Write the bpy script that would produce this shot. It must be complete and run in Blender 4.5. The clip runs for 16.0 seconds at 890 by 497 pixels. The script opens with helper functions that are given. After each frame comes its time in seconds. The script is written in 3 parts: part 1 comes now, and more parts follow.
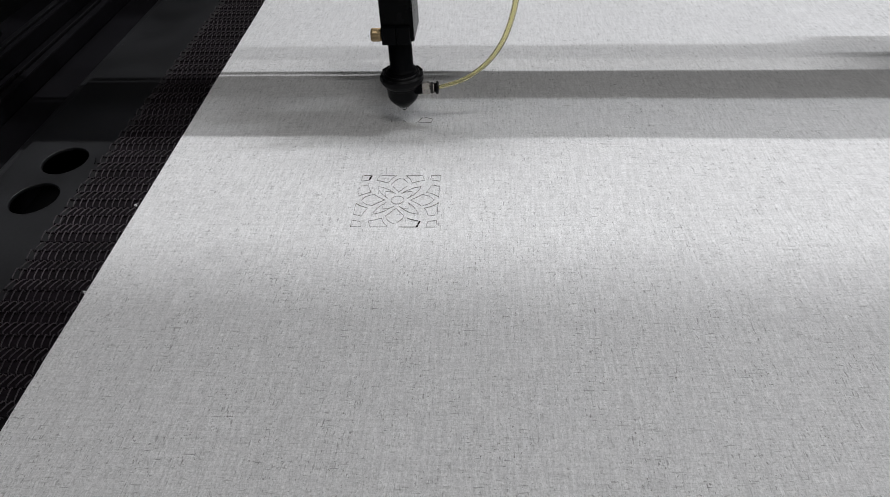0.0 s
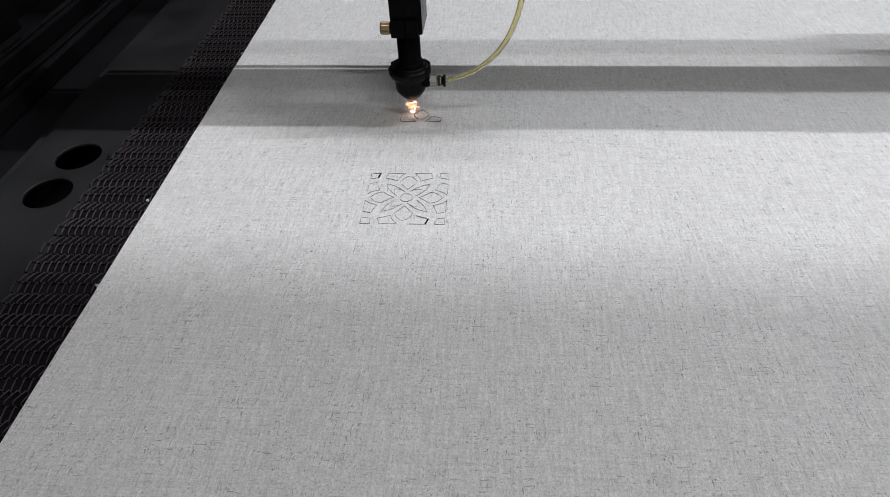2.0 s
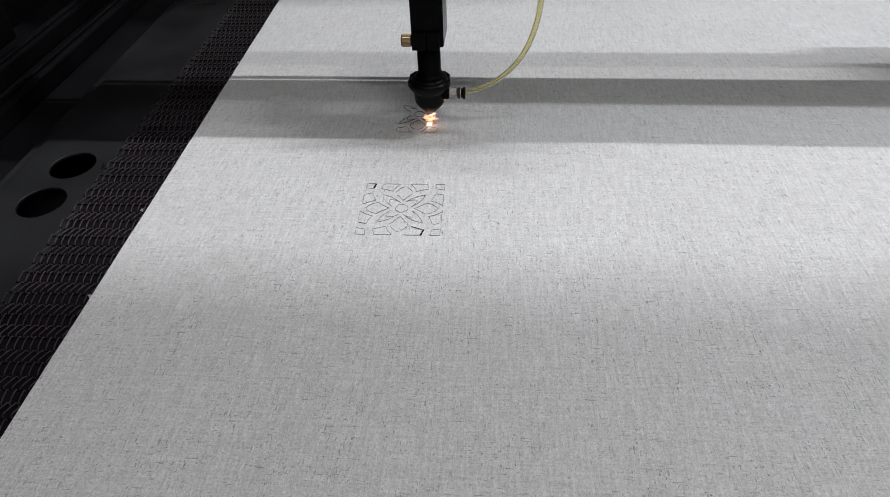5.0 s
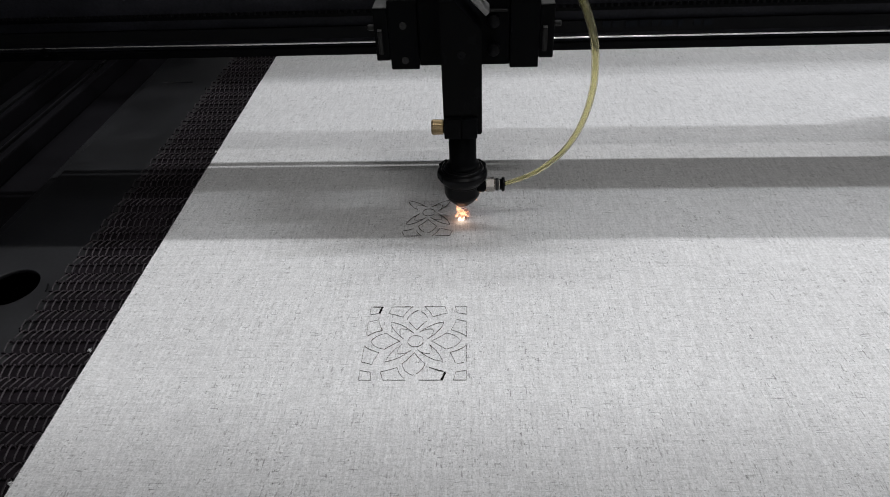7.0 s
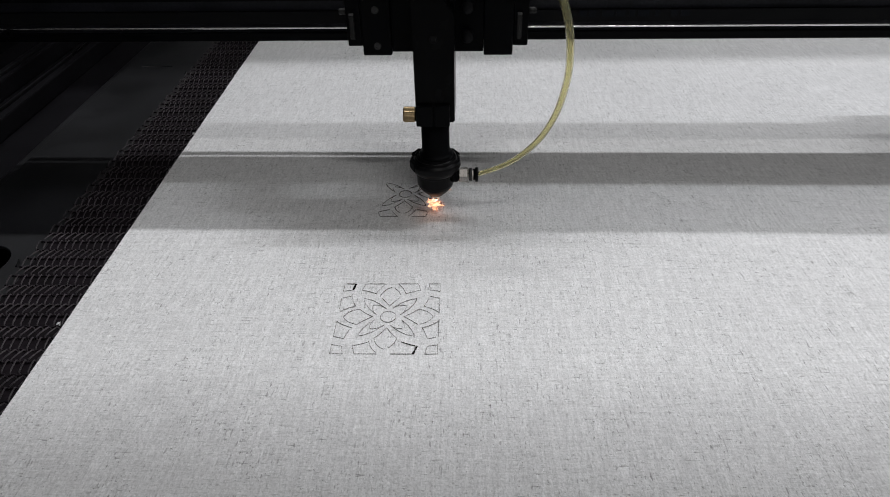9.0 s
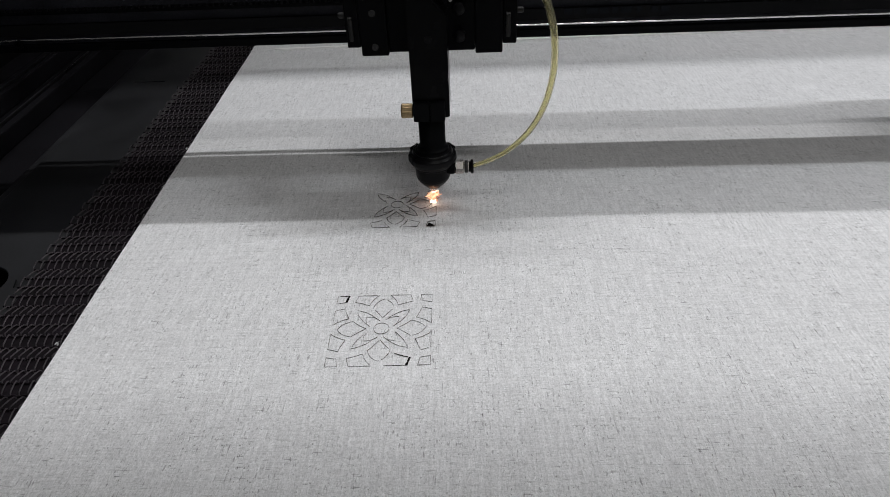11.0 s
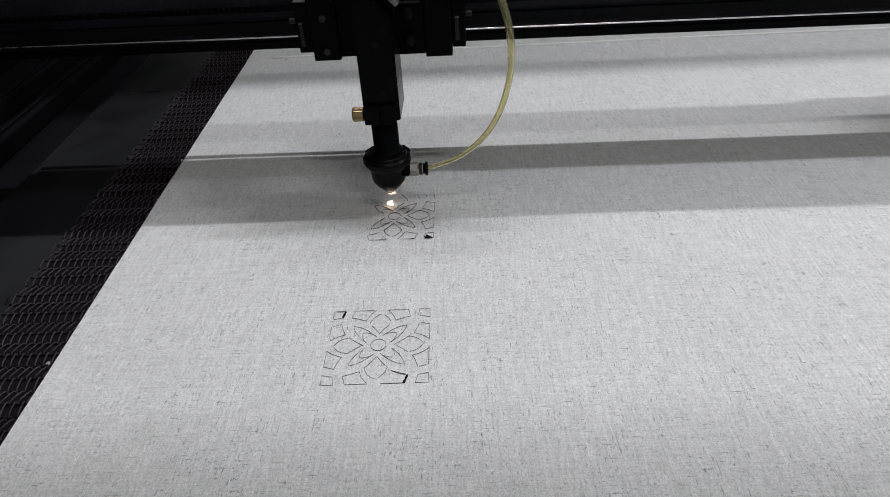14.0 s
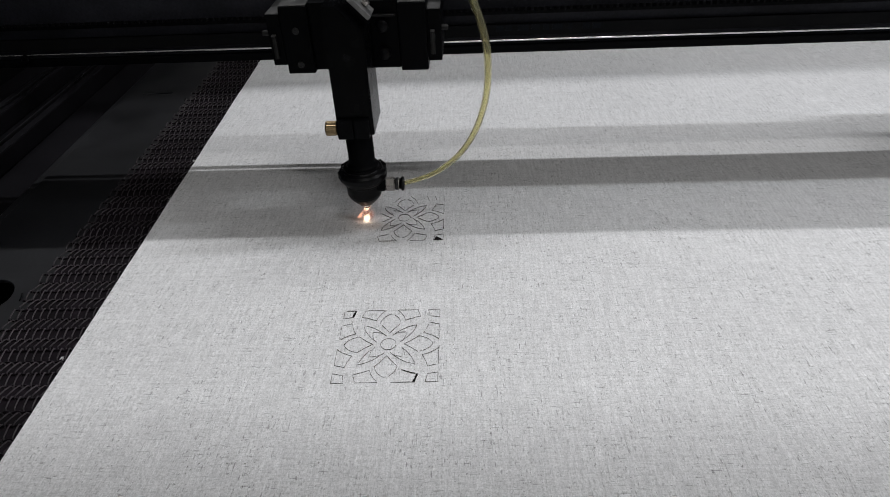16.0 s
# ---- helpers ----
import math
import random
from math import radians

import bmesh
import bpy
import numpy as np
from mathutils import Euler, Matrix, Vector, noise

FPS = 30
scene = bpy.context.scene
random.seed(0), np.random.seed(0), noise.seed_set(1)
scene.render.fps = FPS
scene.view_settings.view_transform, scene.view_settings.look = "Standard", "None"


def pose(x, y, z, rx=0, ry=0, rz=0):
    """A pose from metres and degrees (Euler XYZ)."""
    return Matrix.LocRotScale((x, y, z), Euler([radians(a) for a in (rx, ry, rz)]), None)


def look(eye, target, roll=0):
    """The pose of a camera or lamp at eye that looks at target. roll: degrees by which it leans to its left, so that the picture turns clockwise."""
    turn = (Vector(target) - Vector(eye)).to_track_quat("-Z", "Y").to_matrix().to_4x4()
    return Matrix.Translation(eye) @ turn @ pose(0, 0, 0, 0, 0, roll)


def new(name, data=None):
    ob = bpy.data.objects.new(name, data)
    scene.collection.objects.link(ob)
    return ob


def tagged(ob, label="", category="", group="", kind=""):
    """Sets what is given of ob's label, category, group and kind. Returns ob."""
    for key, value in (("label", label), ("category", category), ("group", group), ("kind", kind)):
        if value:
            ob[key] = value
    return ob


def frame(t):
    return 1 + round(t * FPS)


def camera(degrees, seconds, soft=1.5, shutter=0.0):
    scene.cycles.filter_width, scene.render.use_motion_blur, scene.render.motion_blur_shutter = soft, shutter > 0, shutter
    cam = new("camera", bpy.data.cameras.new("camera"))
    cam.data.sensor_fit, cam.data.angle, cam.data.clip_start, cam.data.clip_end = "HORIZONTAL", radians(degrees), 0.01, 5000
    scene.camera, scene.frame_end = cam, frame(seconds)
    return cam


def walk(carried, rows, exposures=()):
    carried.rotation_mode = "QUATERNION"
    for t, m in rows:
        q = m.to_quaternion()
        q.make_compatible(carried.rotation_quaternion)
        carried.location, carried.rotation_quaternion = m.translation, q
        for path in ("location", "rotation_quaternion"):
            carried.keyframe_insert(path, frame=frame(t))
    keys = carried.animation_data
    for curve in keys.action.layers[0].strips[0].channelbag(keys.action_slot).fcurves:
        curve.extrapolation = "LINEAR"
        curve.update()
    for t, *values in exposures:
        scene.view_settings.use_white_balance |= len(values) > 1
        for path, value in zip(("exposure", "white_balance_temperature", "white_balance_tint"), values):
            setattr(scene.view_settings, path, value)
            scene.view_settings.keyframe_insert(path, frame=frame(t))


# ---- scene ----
cam = camera(68.8, 16.0, soft=0.9, shutter=0.4)
PATH = [
    (0, (0.085, -0.486, 0.386), (-0.041, 0.981, -0.968), -3.0),
    (0.5, (0.085, -0.488, 0.385), (-0.047, 0.977, -0.969), -2.9),
    (1, (0.084, -0.492, 0.387), (-0.053, 0.973, -0.968), -2.9),
    (1.5, (0.084, -0.493, 0.388), (-0.053, 0.983, -0.954), -2.6),
    (2, (0.083, -0.493, 0.386), (-0.06, 0.978, -0.962), -2.9),
    (2.5, (0.084, -0.491, 0.385), (-0.055, 0.983, -0.959), -2.9),
    (3, (0.086, -0.491, 0.387), (-0.057, 0.984, -0.956), -3.0),
    (3.5, (0.086, -0.491, 0.388), (-0.054, 0.992, -0.946), -2.8),
    (5.8, (0.08, -0.485, 0.384), (-0.044, 1.003, -0.947), -1.8),
    (6, (0.078, -0.471, 0.38), (-0.033, 0.995, -0.975), -1.2),
    (6.2, (0.076, -0.447, 0.386), (-0.074, 1.039, -0.945), -4.3),
    (6.4, (0.074, -0.407, 0.382), (-0.073, 1.108, -0.916), -4.4),
    (6.5, (0.065, -0.387, 0.383), (-0.065, 1.135, -0.908), -4.1),
    (6.6, (0.064, -0.377, 0.376), (-0.086, 1.174, -0.877), -4.7),
    (6.7, (0.051, -0.376, 0.371), (-0.065, 1.203, -0.851), -3.5),
    (6.8, (0.051, -0.366, 0.368), (-0.08, 1.215, -0.85), -3.6),
    (7, (0.048, -0.356, 0.361), (-0.049, 1.234, -0.849), -2.8),
    (7.5, (0.044, -0.357, 0.353), (-0.028, 1.243, -0.844), -1.6),
    (8, (0.049, -0.359, 0.353), (-0.024, 1.247, -0.836), -1.6),
    (8.5, (0.049, -0.364, 0.352), (-0.018, 1.239, -0.842), -1.6),
    (9, (0.058, -0.369, 0.346), (0.003, 1.225, -0.861), -1.3),
    (9.2, (0.063, -0.371, 0.342), (-0.001, 1.235, -0.848), -1.8),
    (11.3, (0.067, -0.369, 0.358), (0.011, 1.225, -0.849), -3.0),
    (11.5, (0.069, -0.368, 0.358), (0.008, 1.231, -0.842), -3.3),
    (12, (0.069, -0.365, 0.358), (0.008, 1.234, -0.842), -3.6),
    (12.5, (0.071, -0.364, 0.356), (0.008, 1.234, -0.846), -3.6),
    (13, (0.07, -0.362, 0.358), (0.008, 1.24, -0.837), -3.6),
    (13.5, (0.067, -0.362, 0.357), (0.007, 1.24, -0.839), -2.9),
    (14, (0.069, -0.357, 0.358), (0.01, 1.243, -0.84), -3.4),
    (14.5, (0.069, -0.357, 0.358), (0.009, 1.248, -0.834), -3.3),
    (15, (0.069, -0.359, 0.358), (0.003, 1.247, -0.832), -3.3),
    (15.5, (0.063, -0.362, 0.359), (-0.006, 1.252, -0.82), -2.7),
    (16, (0.064, -0.363, 0.358), (-0.007, 1.248, -0.826), -3.0),
]
EXPOSURES = [(0.0, 0.19), (3.5, 0.16), (6.0, 0.11), (7.0, 0.08), (9.2, 0.06), (11.3, 0.0), (16.0, 0.0)]
walk(cam, [(t, look(eye, target, roll)) for t, eye, target, roll in PATH], EXPOSURES)


# ---- world and light ----
world = bpy.data.worlds.new("world")
scene.world = world
world.use_nodes = True
world.node_tree.nodes["Background"].inputs[0].default_value = (0.55, 0.58, 0.62, 1)
world.node_tree.nodes["Background"].inputs[1].default_value = 0.02


def strip_lamp(name, x0, x1, y, z, target_y, watts, width=0.026, colour=(1.0, 0.985, 0.96)):
    data = bpy.data.lights.new(name, "AREA")
    data.shape, data.size, data.size_y, data.energy, data.color = "RECTANGLE", x1 - x0, width, watts, colour
    ob = new(name, data)
    ob.matrix_basis = look(((x0 + x1) / 2, y, z), ((x0 + x1) / 2, target_y, 0))
    return ob


BACK_LAMP = (-1.65, 1.55, 1.19, 2.6)
TOP_LAMP = (0.60, 1.15, 0.36, 1.3)
strip_lamp("back_tube_light", *BACK_LAMP, 0.15, 38.0, colour=(0.985, 0.99, 1.0))
FRONT_LAMP = (0.1, 0.9, -0.90, 2.5)
strip_lamp("front_tube_light", *FRONT_LAMP, 0.15, 9.5, 0.03)
strip_lamp("top_tube_light", *TOP_LAMP, 0.30, 5.6, colour=(0.95, 0.97, 1.0))
# Unseen ceiling panels, added as soft fill: x, y, watts.
HALL_FILLS = ((1.4, 0.95, 16.0), (0.9, -2.6, 7.5))
for px, py, watts in HALL_FILLS:
    hall_fill = bpy.data.lights.new("hall_fill_light", "AREA")
    hall_fill.shape, hall_fill.size, hall_fill.size_y, hall_fill.energy, hall_fill.color = "RECTANGLE", 2.4, 1.2, watts, (1.0, 0.975, 0.96)
    new("hall_fill_light", hall_fill).matrix_basis = pose(px, py, 2.68)


# ---- materials ----
def material(name, colour, rough=0.6, metal=0.0, grain=0.12, scale=300, stain=0.15, stain_scale=12, bump=0.1, bump_dist=0.0004, rand=0.0, spec=0.5):
    m = bpy.data.materials.new(name)
    m.use_nodes = True
    nt = m.node_tree
    b = nt.nodes["Principled BSDF"]
    tc = nt.nodes.new("ShaderNodeTexCoord")
    n1 = nt.nodes.new("ShaderNodeTexNoise")
    n1.inputs["Scale"].default_value, n1.inputs["Detail"].default_value = scale, 4
    n2 = nt.nodes.new("ShaderNodeTexNoise")
    n2.inputs["Scale"].default_value, n2.inputs["Detail"].default_value = stain_scale, 5
    for n in (n1, n2):
        nt.links.new(tc.outputs["Object"], n.inputs["Vector"])
    r1 = nt.nodes.new("ShaderNodeMapRange")
    r1.inputs[1].default_value, r1.inputs[2].default_value = 0.3, 0.7
    r1.inputs[3].default_value, r1.inputs[4].default_value = 1 - grain, 1 + grain
    r2 = nt.nodes.new("ShaderNodeMapRange")
    r2.inputs[1].default_value, r2.inputs[2].default_value = 0.3, 0.7
    r2.inputs[3].default_value, r2.inputs[4].default_value = 1 - stain, 1 + stain
    nt.links.new(n1.outputs["Fac"], r1.inputs[0])
    nt.links.new(n2.outputs["Fac"], r2.inputs[0])
    mul = nt.nodes.new("ShaderNodeMath")
    mul.operation = "MULTIPLY"
    nt.links.new(r1.outputs[0], mul.inputs[0])
    nt.links.new(r2.outputs[0], mul.inputs[1])
    out = mul
    if rand:
        info = nt.nodes.new("ShaderNodeObjectInfo")
        r3 = nt.nodes.new("ShaderNodeMapRange")
        r3.inputs[3].default_value, r3.inputs[4].default_value = 1 - rand, 1 + rand
        nt.links.new(info.outputs["Random"], r3.inputs[0])
        out = nt.nodes.new("ShaderNodeMath")
        out.operation = "MULTIPLY"
        nt.links.new(mul.outputs[0], out.inputs[0])
        nt.links.new(r3.outputs[0], out.inputs[1])
    vm = nt.nodes.new("ShaderNodeVectorMath")
    vm.operation = "SCALE"
    vm.inputs[0].default_value = colour
    nt.links.new(out.outputs[0], vm.inputs["Scale"])
    nt.links.new(vm.outputs[0], b.inputs["Base Color"])
    rr = nt.nodes.new("ShaderNodeMapRange")
    rr.inputs[1].default_value, rr.inputs[2].default_value = 0.3, 0.7
    rr.inputs[3].default_value, rr.inputs[4].default_value = max(0.02, rough * 0.85), min(1, rough * 1.2)
    nt.links.new(n2.outputs["Fac"], rr.inputs[0])
    nt.links.new(rr.outputs[0], b.inputs["Roughness"])
    b.inputs["Metallic"].default_value = metal
    b.inputs["Specular IOR Level"].default_value = spec
    if bump:
        bp = nt.nodes.new("ShaderNodeBump")
        bp.inputs["Strength"].default_value, bp.inputs["Distance"].default_value = bump, bump_dist
        nt.links.new(n1.outputs["Fac"], bp.inputs["Height"])
        nt.links.new(bp.outputs[0], b.inputs["Normal"])
    return m


def linen():
    m = bpy.data.materials.new("linen")
    m.use_nodes = True
    nt = m.node_tree
    b = nt.nodes["Principled BSDF"]
    tc = nt.nodes.new("ShaderNodeTexCoord")

    def threads(sx, sy, detail, rough=0.6):
        mp = nt.nodes.new("ShaderNodeMapping")
        mp.inputs["Scale"].default_value = (sx, sy, 1)
        n = nt.nodes.new("ShaderNodeTexNoise")
        n.inputs["Scale"].default_value, n.inputs["Detail"].default_value, n.inputs["Roughness"].default_value = 1, detail, rough
        nt.links.new(tc.outputs["Object"], mp.inputs["Vector"])
        nt.links.new(mp.outputs[0], n.inputs["Vector"])
        return n.outputs["Fac"]

    def ranged(fac, a, c, lo, hi):
        r = nt.nodes.new("ShaderNodeMapRange")
        for i, v in enumerate((a, c, lo, hi)):
            r.inputs[i + 1].default_value = v
        nt.links.new(fac, r.inputs[0])
        return r.outputs[0]

    def times(p, q, op="MULTIPLY"):
        n = nt.nodes.new("ShaderNodeMath")
        n.operation = op
        nt.links.new(p, n.inputs[0])
        nt.links.new(q, n.inputs[1])
        return n.outputs[0]

    warp = threads(900, 300, 1)
    weft = threads(340, 1050, 1)
    grain = threads(900, 760, 1)
    dash_y = threads(1000, 400, 1)
    dash_x = threads(400, 1050, 1)
    patch = threads(34, 24, 3)
    yarn_y = threads(430, 34, 2)
    yarn_x = threads(28, 420, 2)
    mottle = threads(150, 100, 4)
    fleck_y = threads(520, 125, 1)
    fleck_x = threads(105, 620, 1)
    speck = threads(430, 400, 1)
    slub_y = threads(820, 48, 1)
    slub_x = threads(42, 900, 1)
    bright = threads(700, 110, 1)
    cloud = threads(9, 7, 4)
    clusters = ranged(patch, 0.36, 0.62, 0.25, 1.0)

    def flecks(fac, a, c, low):
        """Dark spots of that depth where fac passes a threshold, more of them where the cloth is coarse."""
        deep = times(ranged(fac, a, c, 0.0, 1.0 - low), clusters)
        n = nt.nodes.new("ShaderNodeMath")
        n.operation = "SUBTRACT"
        n.inputs[0].default_value = 1.0
        nt.links.new(deep, n.inputs[1])
        return n.outputs[0]

    weave = times(ranged(warp, 0.40, 0.60, 0.96, 1.035), ranged(weft, 0.40, 0.60, 0.97, 1.025))
    coarse = grain
    grain = times(ranged(grain, 0.37, 0.63, 0.065, -0.085), ranged(patch, 0.35, 0.65, 0.45, 1.0))
    lift = nt.nodes.new("ShaderNodeMath")
    lift.operation = "ADD"
    lift.inputs[1].default_value = 1.0
    nt.links.new(grain, lift.inputs[0])
    weave = times(weave, lift.outputs[0])
    weave = times(weave, times(ranged(yarn_y, 0.32, 0.68, 0.902, 1.065), ranged(yarn_x, 0.32, 0.68, 0.94, 1.045)))
    weave = times(weave, times(ranged(dash_y, 0.50, 0.66, 1.015, 0.86), ranged(dash_x, 0.50, 0.66, 1.015, 0.89)))
    dots = times(times(flecks(fleck_y, 0.65, 0.71, 0.54), flecks(fleck_x, 0.66, 0.72, 0.55)), flecks(speck, 0.67, 0.73, 0.46))
    slubs = times(flecks(slub_y, 0.69, 0.76, 0.62), flecks(slub_x, 0.69, 0.76, 0.58))
    slubs = times(slubs, ranged(bright, 0.64, 0.76, 1.0, 1.10))
    total = times(times(times(weave, dots), times(slubs, ranged(mottle, 0.3, 0.7, 0.935, 1.05))), ranged(cloud, 0.3, 0.7, 0.97, 1.025))
    vm = nt.nodes.new("ShaderNodeVectorMath")
    vm.operation = "SCALE"
    vm.inputs[0].default_value = (0.745, 0.746, 0.760)
    nt.links.new(total, vm.inputs["Scale"])
    nt.links.new(vm.outputs[0], b.inputs["Base Color"])
    b.inputs["Roughness"].default_value = 0.9
    b.inputs["Specular IOR Level"].default_value = 0.15
    b.inputs["Sheen Weight"].default_value = 0.08
    bp = nt.nodes.new("ShaderNodeBump")
    bp.inputs["Strength"].default_value, bp.inputs["Distance"].default_value = 0.3, 0.0004
    nt.links.new(times(times(warp, weft, "ADD"), coarse, "ADD"), bp.inputs["Height"])
    nt.links.new(bp.outputs[0], b.inputs["Normal"])
    return m


def glowing(name, colour, strength, cover=1.0):
    m = bpy.data.materials.new(name)
    m.use_nodes = True
    nt = m.node_tree
    nt.nodes.remove(nt.nodes["Principled BSDF"])
    e = nt.nodes.new("ShaderNodeEmission")
    e.inputs[0].default_value, e.inputs[1].default_value = (*colour, 1), strength
    tc, spots, level = nt.nodes.new("ShaderNodeTexCoord"), nt.nodes.new("ShaderNodeTexNoise"), nt.nodes.new("ShaderNodeMapRange")
    spots.inputs["Scale"].default_value, spots.inputs["Detail"].default_value = 330, 2
    for k, v in enumerate((0.35, 0.65, strength * 0.35, strength * 1.5)):
        level.inputs[k + 1].default_value = v
    nt.links.new(tc.outputs["Object"], spots.inputs["Vector"])
    nt.links.new(spots.outputs["Fac"], level.inputs[0])
    nt.links.new(level.outputs[0], e.inputs[1])
    clear, mix = nt.nodes.new("ShaderNodeBsdfTransparent"), nt.nodes.new("ShaderNodeMixShader")
    mix.inputs[0].default_value = cover
    nt.links.new(clear.outputs[0], mix.inputs[1])
    nt.links.new(e.outputs[0], mix.inputs[2])
    nt.links.new(mix.outputs[0], nt.nodes["Material Output"].inputs[0])
    return m


LINEN = linen()
# White that paints the bright line on the linen's crease.
CREASE_GLINT = material("crease_glint", (0.93, 0.93, 0.92), 0.8, 0.0, 0.05, 900, 0.06, 60, 0.1)
BLACK = material("black_anodised", (0.0016, 0.0018, 0.0024), 0.5, 0.0, 0.2, 900, 0.3, 40, 0.05, spec=0.05)
ARM_BLACK = material("arm_anodised", (0.0020, 0.0021, 0.0025), 0.25, 0.0, 0.2, 900, 0.3, 40, 0.03, spec=0.055)
BLACK_GLOSS = material("black_gloss", (0.0020, 0.0020, 0.0027), 0.33, 0.0, 0.1, 500, 0.2, 60, 0.03, spec=0.11)
BLACK_WORN = material("black_worn_edge", (0.0045, 0.0045, 0.0045), 0.4, 0.0, 0.3, 700, 0.5, 90, 0.1, spec=0.16)
BEAM_BLACK = material("beam_black", (0.0190, 0.0195, 0.0250), 0.42, 0.0, 0.2, 500, 0.35, 14, 0.04, spec=0.10)
PLATE = material("dark_plate", (0.0098, 0.0101, 0.0120), 0.40, 0.0, 0.2, 350, 0.45, 9, 0.1, spec=0.38)
# Dark that stands for shade in the belt's gaps; cross rods share it.
GAP_DARK = material("belt_gap_dark", (0.0084, 0.0062, 0.0084), 0.7, 0.0, 0.4, 260, 0.5, 30, 0.2, spec=0.1)
RAIL_BLACK = material("slide_rail_black", (0.0070, 0.0066, 0.0082), 0.6, 0.0, 0.2, 300, 0.3, 9, 0.05, spec=0.04)
# Glossier than the rails, for the strips that carry their highlights.
RAIL_EDGE = material("rail_glossy_edge", (0.0060, 0.0060, 0.0070), 0.3, 0.0, 0.3, 300, 0.6, 7, 0.05, spec=0.3)
WIRE = material("mesh_wire", (0.062, 0.053, 0.060), 0.42, 0.35, 0.35, 400, 0.45, 30, 0.1, rand=0.3)
STEEL = material("polished_steel", (0.88, 0.89, 0.90), 0.22, 1.0, 0.05, 300, 0.1, 8, 0.0)
DARK_STEEL = material("dark_steel", (0.035, 0.035, 0.035), 0.4, 0.8, 0.1, 600, 0.2, 90, 0.03)
CHROME = material("fitting_nickel", (0.42, 0.40, 0.38), 0.26, 1.0, 0.08, 600, 0.12, 90, 0.03)
BRASS = material("brass", (0.31, 0.23, 0.13), 0.34, 1.0, 0.12, 800, 0.2, 120, 0.06)
ALU = material("raw_aluminium", (0.24, 0.24, 0.24), 0.4, 0.9, 0.1, 500, 0.2, 60, 0.08)
GREY_PART = material("grey_plastic", (0.009, 0.009, 0.009), 0.5, 0.0, 0.1, 500, 0.2, 60, 0.05, spec=0.25)
# Lighter grey that paints the light caught by black tops and seal edges.
LIT_TOP = material("lit_top", (0.07, 0.07, 0.07), 0.5, 0.4, 0.2, 500, 0.4, 90, 0.1)
RUBBER = material("belt_rubber", (0.0035, 0.0037, 0.0045), 0.7, 0.0, 0.2, 900, 0.2, 40, 0.1, spec=0.1)
PRINT = material("belt_print", (0.0050, 0.0062, 0.0090), 0.7, 0.0, 0.3, 900, 0.3, 200, 0.0, spec=0.1)
BURN = material("burnt_edge", (0.040, 0.035, 0.033), 0.9, 0.0, 0.5, 1500, 0.4, 250, 0.1, spec=0.1)
SINGED = material("singed_edge", (0.11, 0.10, 0.092), 0.9, 0.0, 0.5, 1500, 0.4, 250, 0.1, spec=0.1)
CHAR = material("charred_fabric", (0.008, 0.007, 0.007), 0.95, 0.0, 0.3, 1500, 0.4, 250, 0.1, spec=0.1)
MACHINE = material("machine_paint", (0.0030, 0.0030, 0.0034), 0.55, 0.0, 0.15, 200, 0.3, 6, 0.06, spec=0.12)
CONCRETE = material("concrete_floor", (0.32, 0.32, 0.31), 0.7, 0.0, 0.1, 40, 0.2, 2, 0.1)
WALL = material("hall_wall", (0.76, 0.76, 0.75), 0.9, 0.0, 0.05, 60, 0.1, 1.5, 0.05)
HOSE = bpy.data.materials.new("air_hose_yellow")
HOSE.use_nodes = True
hose_bsdf = HOSE.node_tree.nodes["Principled BSDF"]
hose_bsdf.inputs["Base Color"].default_value = (0.93, 0.89, 0.62, 1)
hose_bsdf.inputs["Roughness"].default_value = 0.12
hose_bsdf.inputs["Transmission Weight"].default_value = 0.94
hose_bsdf.inputs["IOR"].default_value = 1.42
SPARK_CORE = glowing("flame_core", (1.0, 0.76, 0.56), 3.4, 0.8)
SPARK_BURST = glowing("flame_burst", (1.0, 0.60, 0.37), 2.1, 0.62)
SPARK_EDGE = glowing("flame_edge", (1.0, 0.44, 0.24), 2.0, 0.55)
SPARK_GLOW = glowing("flame_glow", (1.0, 0.50, 0.38), 0.9, 0.05)
SPARK_TIP = glowing("flame_tip", (1.0, 0.60, 0.40), 2.2, 0.8)
SPARK_EMBER = glowing("ember", (1.0, 0.46, 0.28), 1.6, 0.7)


# ---- mesh helpers ----
def mesh_from(name, bm, mat, smooth=False):
    me = bpy.data.meshes.new(name)
    bm.to_mesh(me)
    bm.free()
    me.materials.append(mat)
    if smooth:
        me.polygons.foreach_set("use_smooth", [True] * len(me.polygons))
    return me


def part(name, bm, mat, parent=None, label="", smooth=False, at=None):
    ob = new(name, mesh_from(name, bm, mat, smooth))
    if parent is not None:
        ob.parent = parent
    if at is not None:
        ob.matrix_basis = at
    if label:
        tagged(ob, label)
    return ob


def box(bm, x0, x1, y0, y1, z0, z1, bevel=0.0):
    r = bmesh.ops.create_cube(bm, size=1)
    vs = r["verts"]
    for v in vs:
        v.co = Vector(((x0 + x1) / 2 + v.co.x * (x1 - x0), (y0 + y1) / 2 + v.co.y * (y1 - y0), (z0 + z1) / 2 + v.co.z * (z1 - z0)))
    if bevel:
        es = list({e for v in vs for e in v.link_edges})
        bmesh.ops.bevel(bm, geom=es, offset=bevel, segments=2, affect="EDGES", profile=0.6)
    return bm


def boxed(*a, bevel=0.0):
    return box(bmesh.new(), *a, bevel=bevel)


